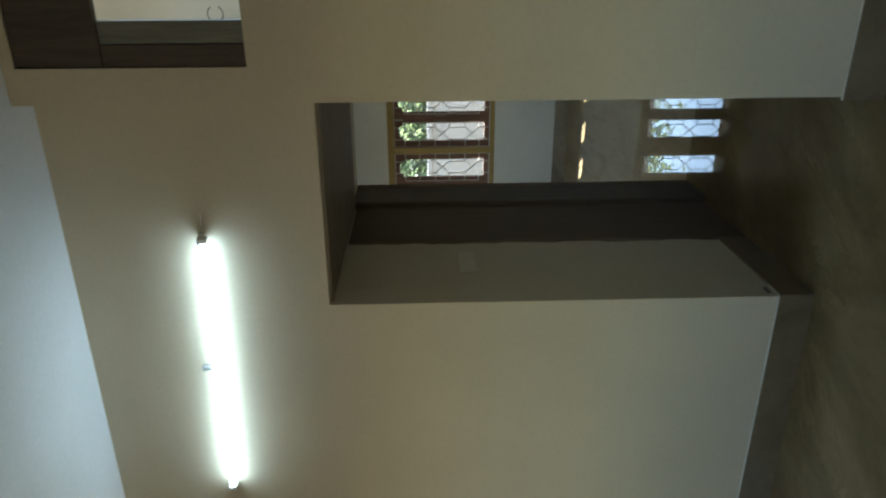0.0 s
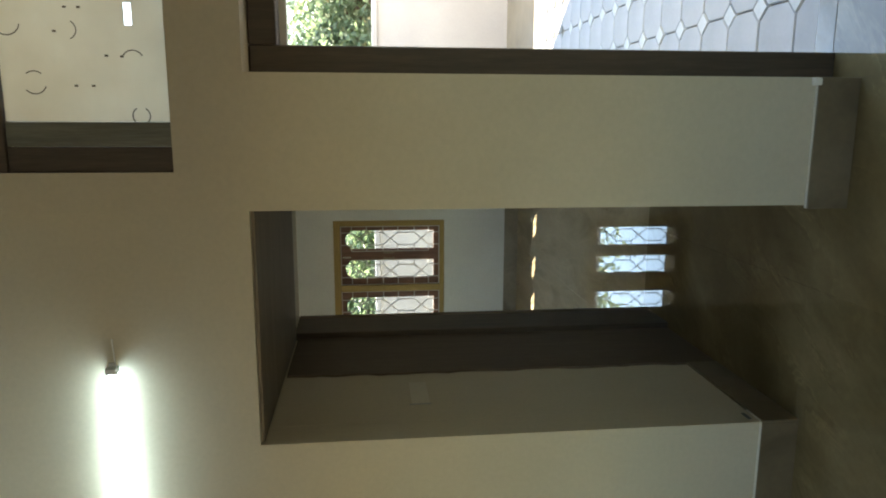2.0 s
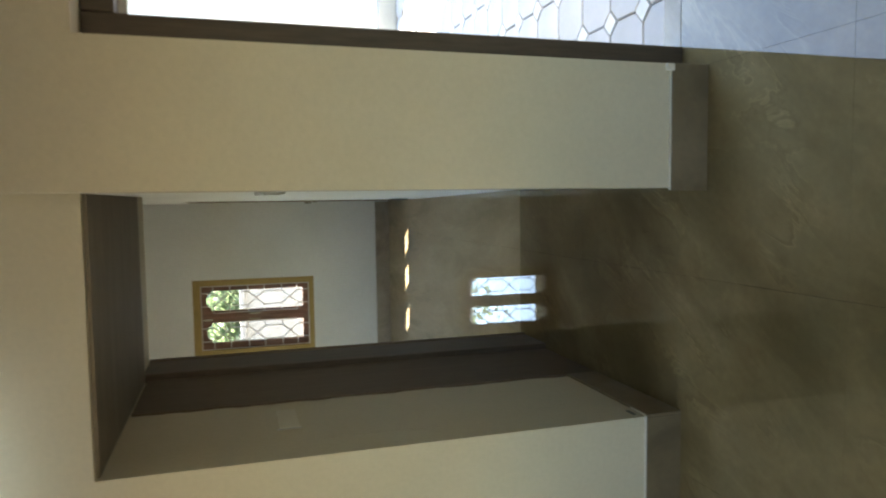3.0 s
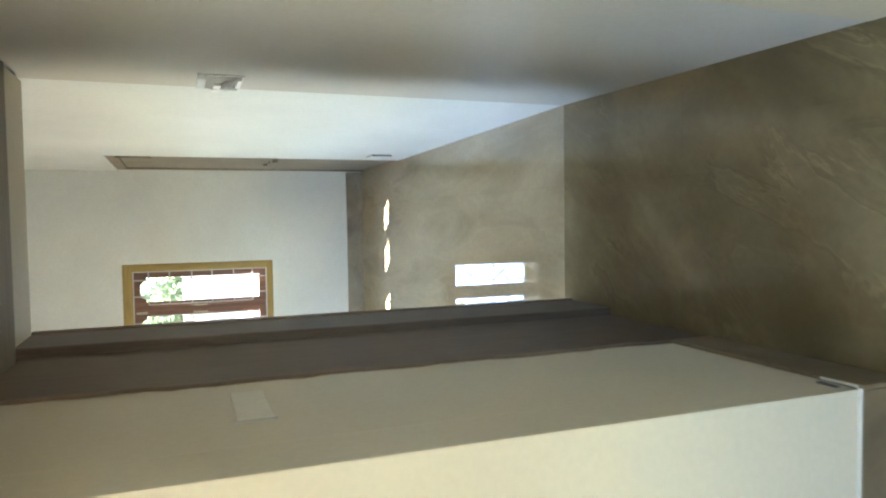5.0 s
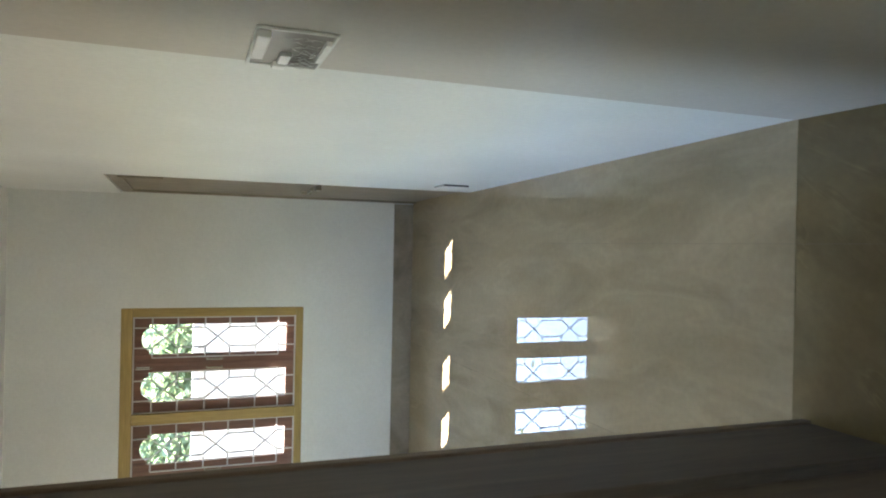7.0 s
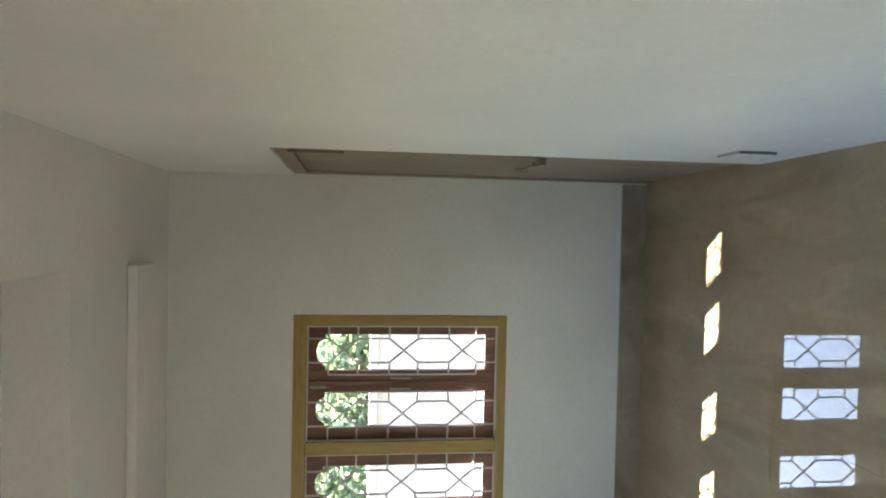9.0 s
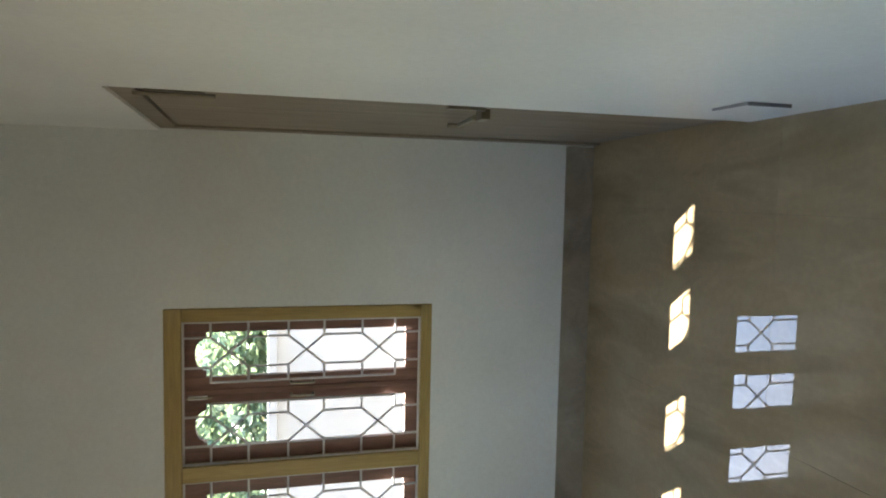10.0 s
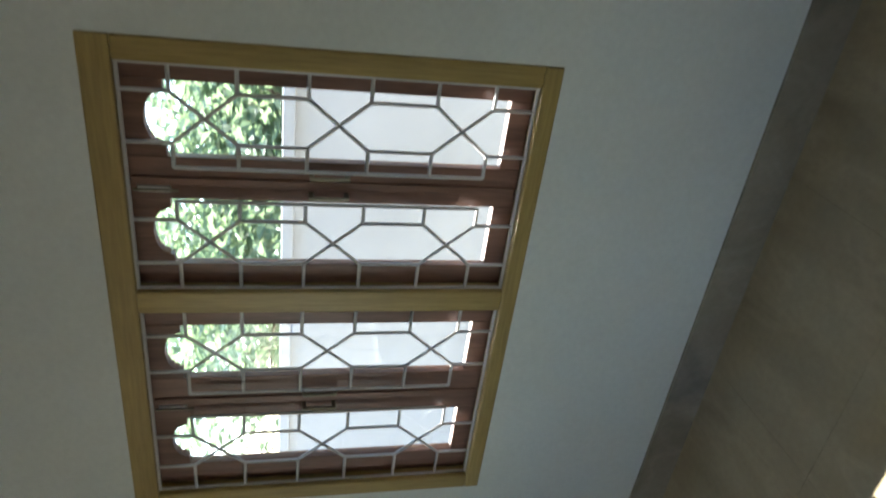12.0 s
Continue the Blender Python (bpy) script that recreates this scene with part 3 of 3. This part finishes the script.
def leaf(x0, x1, hinge_right):
    c, half = (x0 + x1) / 2 + 0.006, 0.104
    sash = part("sash", boxed(x0 + 0.002, c - half, GY0, GY1, zb + 0.002, zt - 0.002, bevel=0.002), SASH, win)
    part("sash_stile", boxed(c + half, x1 - 0.002, GY0, GY1, zb + 0.002, zt - 0.002, bevel=0.002), SASH, win)
    part("sash_rail", boxed(c - half + 0.0005, c + half - 0.0005, GY0 + 0.001, GY1 - 0.001, zb + 0.002, PANE_Z0, bevel=0.002), SASH, win)
    # shaped head: the board above the arch
    arc = arch_points(c, half - 0.0005, PANE_Z0, PANE_Z1)[2:]
    bm = bmesh.new()
    top = zt - 0.002
    for (xa, za), (xb, zc) in zip(arc, arc[1:]):
        if abs(xa - xb) > 1e-5:
            prism(bm, [(xb, zc), (xa, za), (xa, top), (xb, top)], GY0 + 0.001, GY1 - 0.001)
    part("sash_head", bm, SASH, win)
    bm = boxed(c - half - 0.004, c + half + 0.004, GY0 + 0.015, GY0 + 0.018, PANE_Z0 - 0.004, PANE_Z1 + 0.055)
    g = part("pane", bm, GLASS, win)
    g.visible_shadow = False
    hx = x0 + 0.03 if hinge_right else x1 - 0.03
    h = part("pull_handle", rodded((hx, GY0 - 0.03, 1.42), (hx, GY0 - 0.03, 1.53), 0.006), BRASS, win, "small metal pull handle")
    for z in (1.425, 1.525):
        part("handle_foot", rodded((hx, GY0 - 0.03, z), (hx, GY0, z), 0.007), BRASS, h)


for a, c in SECTIONS:
    m = (a + c) / 2
    leaf(m, c, True)
    leaf(a, m, False)
    bolt = part("sash_bolt", boxed(m - 0.032, m - 0.016, GY0 - 0.012, GY0 - 0.001, 1.90, 1.985, bevel=0.002), WHITE_PLASTIC, win, "small pale sash bolt")
    part("bolt_pin", rodded((m - 0.024, GY0 - 0.015, 1.88), (m - 0.024, GY0 - 0.015, 1.995), 0.004), BRASS, bolt)
    part("astragal", boxed(m - 0.012, m + 0.012, GY0 - 0.008, GY0 - 0.0005, zb + 0.01, zt - 0.01, bevel=0.003), SASH, win)

GRY = FAR + 0.018
BAR = 0.0055


def grille(a, c):
    """A welded steel grille: two rows of long hexagons with crossings, one for each leaf."""
    g = part("grille", boxed(a, a + 0.008, GRY - 0.004, GRY + 0.004, zb, zt), STEEL, win, "grey painted steel grille")

    def bar(p, q):
        bm = bmesh.new()
        rod(bm, (p[0], GRY, p[1]), (q[0], GRY, q[1]), BAR, 6)
        part("bar", bm, STEEL, g)

    bar((c - 0.005, zb), (c - 0.005, zt))
    bar((a, zt - 0.005), (c, zt - 0.005))
    bar((a, zb + 0.005), (c, zb + 0.005))
    m = (a + c) / 2
    zs = [1.885, 1.72, 1.54, 1.375, 1.195, 1.035]
    for side in (0, 1):
        lo2, hi2 = (m, c) if side == 0 else (a, m)
        cx = (lo2 + hi2) / 2 + (0.022 if side == 0 else -0.01)
        l, r = cx - 0.069, cx + 0.069
        out, inn = (c - 0.004, m + 0.05) if side == 0 else (a + 0.004, m - 0.05)
        near_out, near_in = (r, l) if side == 0 else (l, r)
        for x in (l, r):
            bar((x, zt - 0.004), (x, zs[0]))
            bar((x, zs[1]), (x, zs[2]))
            bar((x, zs[3]), (x, zs[4]))
            bar((x, zs[5]), (x, zb + 0.004))
        for k in (0, 2, 4):
            bar((l, zs[k]), (r, zs[k + 1]))
            bar((r, zs[k]), (l, zs[k + 1]))
        for z in zs:
            bar((near_out, z), (out, z))
            bar((near_in, z), (inn, z))
        bar((inn, zs[0]), (inn, zs[5]))


for a, c in SECTIONS:
    grille(a, c)

# ---- outdoors ----
neighbour = thing("yard_wall", (4.5, 5.2, -0.16), "tall plain cream painted wall across the paved yard", "wall")
part("wall", boxed(2.46, 8.0, 5.15, 5.35, -0.16, 3.4), OUT_CREAM, neighbour)
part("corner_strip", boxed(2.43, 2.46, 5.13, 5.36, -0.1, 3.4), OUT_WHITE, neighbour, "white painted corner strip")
part("plinth", boxed(2.42, 8.0, 5.08, 5.129, -0.16, 0.12, bevel=0.01), CONCRETE, neighbour)
part("coping", boxed(2.38, 8.05, 5.08, 5.42, 3.4, 3.48, bevel=0.01), CONCRETE, neighbour)
cw = thing("compound_wall", (-3.0, 7.0, -0.16), "white painted garden wall with a flat coping", "garden wall")
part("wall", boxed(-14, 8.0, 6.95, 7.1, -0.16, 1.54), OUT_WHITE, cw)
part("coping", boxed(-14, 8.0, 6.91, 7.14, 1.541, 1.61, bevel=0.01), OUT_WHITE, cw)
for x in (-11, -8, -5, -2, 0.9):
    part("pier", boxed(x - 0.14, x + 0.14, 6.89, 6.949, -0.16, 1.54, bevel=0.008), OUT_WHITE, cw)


far_house = thing("yellow_house", (-1.0, 15.0, -0.16), "distant ochre yellow house behind the trees", "house")
part("wall", boxed(-7.0, 6.0, 15.0, 19.0, -0.16, 2.6), paint("ochre_house_paint", (0.62, 0.47, 0.22), 0.8, 0.2, 0.3), far_house)
part("roof", boxed(-7.3, 6.3, 14.7, 19.3, 2.6, 2.75), CONCRETE, far_house)
for wx2 in (-5.5, -3.0, -0.5, 2.0, 4.5):
    part("window", boxed(wx2 - 0.5, wx2 + 0.5, 14.95, 14.999, 0.8, 2.0, bevel=0.01), GREY_PLASTIC, far_house)


def tree(x, y, height, spread, leaves, seed, label):
    rnd = random.Random(seed)
    t = thing("tree", (x, y, -0.16), label, "tree", "trees behind the garden wall")
    bm = bmesh.new()
    base = Vector((x, y, -0.16))
    fork = base + Vector((rnd.uniform(-0.15, 0.15), rnd.uniform(-0.15, 0.15), height * 0.42))
    rod(bm, base, fork, 0.11, 9, 0.07)
    tips = []
    for i in range(7):
        a = i * 2.4 + rnd.random()
        tip = fork + Vector((math.cos(a) * spread * rnd.uniform(0.4, 0.75), math.sin(a) * spread * rnd.uniform(0.4, 0.75), height * rnd.uniform(0.15, 0.5)))
        mid = (fork + tip) / 2 + Vector((rnd.uniform(-0.1, 0.1), rnd.uniform(-0.1, 0.1), 0.1))
        rod(bm, fork, mid, 0.05, 7, 0.032)
        rod(bm, mid, tip, 0.032, 6, 0.012)
        tips += [tip, mid]
        for j in range(3):
            end = tip + Vector((rnd.uniform(-1, 1), rnd.uniform(-1, 1), rnd.uniform(-0.5, 0.7))) * spread * 0.35
            rod(bm, tip, end, 0.012, 5, 0.005)
            tips.append(end)
    part("trunk", bm, BARK, t)
    verts, faces = [], []
    for i in range(leaves):
        c = rnd.choice(tips)
        p = c + Vector((rnd.gauss(0, 1), rnd.gauss(0, 1), rnd.gauss(0, 0.8))) * spread * 0.2 - base
        q = Euler((rnd.uniform(-0.9, 0.9), rnd.uniform(-0.9, 0.9), rnd.uniform(0, 6.3))).to_matrix()
        ln = rnd.uniform(0.09, 0.17)
        wd = ln * 0.3
        n = len(verts)
        for v in ((0, 0, 0), (wd, ln * 0.45, 0.012), (0, ln, -0.02), (-wd, ln * 0.45, 0.012)):
            verts.append(p + q @ Vector(v))
        faces += [(n, n + 1, n + 2), (n, n + 2, n + 3)]
    me = bpy.data.meshes.new("crown")
    me.from_pydata([tuple(v) for v in verts], [], faces)
    me.materials.append(LEAF)
    ob = new("crown", me)
    ob.parent = t


for i, (x, y, h, s, n) in enumerate(((-3.6, 10.2, 3.3, 1.9, 6500), (-1.6, 9.6, 2.6, 1.6, 6000), (0.2, 10.6, 2.6, 1.6, 4600),
                                     (1.6, 9.4, 2.7, 1.3, 4600), (-5.6, 11.5, 3.9, 2.0, 5200), (3.1, 9.8, 3.8, 1.5, 5200))):
    tree(x, y, h, s, n, 20 + i, ("leafy green tree standing behind the garden wall", "broad bushy green tree behind the garden wall")[i % 2])

# ---- yard paving: grey octagons with pale squares ----
paving = structure("pavement", boxed(1.1, 4.6, 0.126, 5.07, -0.16, -0.075), SOIL, "sand bed under interlocking yard pavers", "pavement")
PITCH = 0.27


def shared(name, bm, mat):
    return finish(name, bm, mat)


bm = bmesh.new()
h, k = PITCH / 2 - 0.004, 0.075
outline = [(h, k), (k, h), (-k, h), (-h, k), (-h, -k), (-k, -h), (k, -h), (h, -k)]
lowv = [bm.verts.new((x, y, -0.03)) for x, y in outline]
midv = [bm.verts.new((x, y, 0.0)) for x, y in outline]
topv = [bm.verts.new((x * 0.965, y * 0.965, 0.006)) for x, y in outline]
bm.faces.new(topv)
for i in range(8):
    j = (i + 1) % 8
    bm.faces.new((lowv[i], lowv[j], midv[j], midv[i]))
    bm.faces.new((midv[i], midv[j], topv[j], topv[i]))
octagon = shared("octagon_paver", bm, PAVER_GREY)
s = PITCH / 2 - k - 0.005
bm = bmesh.new()
outline = [(s, 0), (0, s), (-s, 0), (0, -s)]
lowv = [bm.verts.new((x, y, -0.03)) for x, y in outline]
topv = [bm.verts.new((x * 0.95, y * 0.95, 0.008)) for x, y in outline]
bm.faces.new(topv)
for i in range(4):
    j = (i + 1) % 4
    bm.faces.new((lowv[i], lowv[j], topv[j], topv[i]))
square = shared("square_paver", bm, PAVER_LIGHT)
rnd = random.Random(5)
for i in range(11):
    for j in range(18):
        for me, dx2, nm in ((octagon, 0, "octagon_paver"), (square, PITCH / 2, "square_paver")):
            x, y = 1.25 + i * PITCH + dx2, 0.265 + j * PITCH + dx2
            if y > 4.95 or (nm == "square_paver" and j > 12):
                continue
            ob = new(nm, me)
            ob.parent = paving
            ob.location = (x, y, -0.062 + rnd.uniform(-0.002, 0.002))
            ob.rotation_euler = (rnd.uniform(-0.008, 0.008), rnd.uniform(-0.008, 0.008), 0)

# ---- floor tiles ----
T = 0.77


def tile_mesh(w2, d2, mat):
    bm = boxed(-w2 / 2 + 0.0003, w2 / 2 - 0.0003, -d2 / 2 + 0.0003, d2 / 2 - 0.0003, -0.012, 0.0, bevel=0.0003)
    return finish("floor_tile", bm, mat)


tm = tile_mesh(T, T, FLOOR_HALL)
for i in range(-6, 5):
    for j in range(-6, 4):
        x, y = 1.31 + (i - 0.5) * T, -0.76 + (j - 0.5) * T
        if -3.6 < x < 4.6 and -5.6 < y < 0.01 or -0.3 < x < 0.6 and y < 1.55:
            ob = new("floor_tile", tm)
            ob.parent = floor_hall
            ob.location = (x, y, FLOOR)
tm = tile_mesh(0.52, T, FLOOR_HALL)
for j in (0, 1):
    ob = new("floor_tile", tm)
    ob.parent = floor_hall
    ob.location = (0.54 + 0.26, 0.01 + (j + 0.5) * T, FLOOR)
tm = tile_mesh(T, T, FLOOR_ROOM)
for i in range(-6, 1):
    for j in range(5):
        ob = new("floor_tile", tm)
        ob.parent = floor_room
        ob.location = (1.31 + (i - 0.5) * T, 1.55 + (j + 0.5) * T, FLOOR)
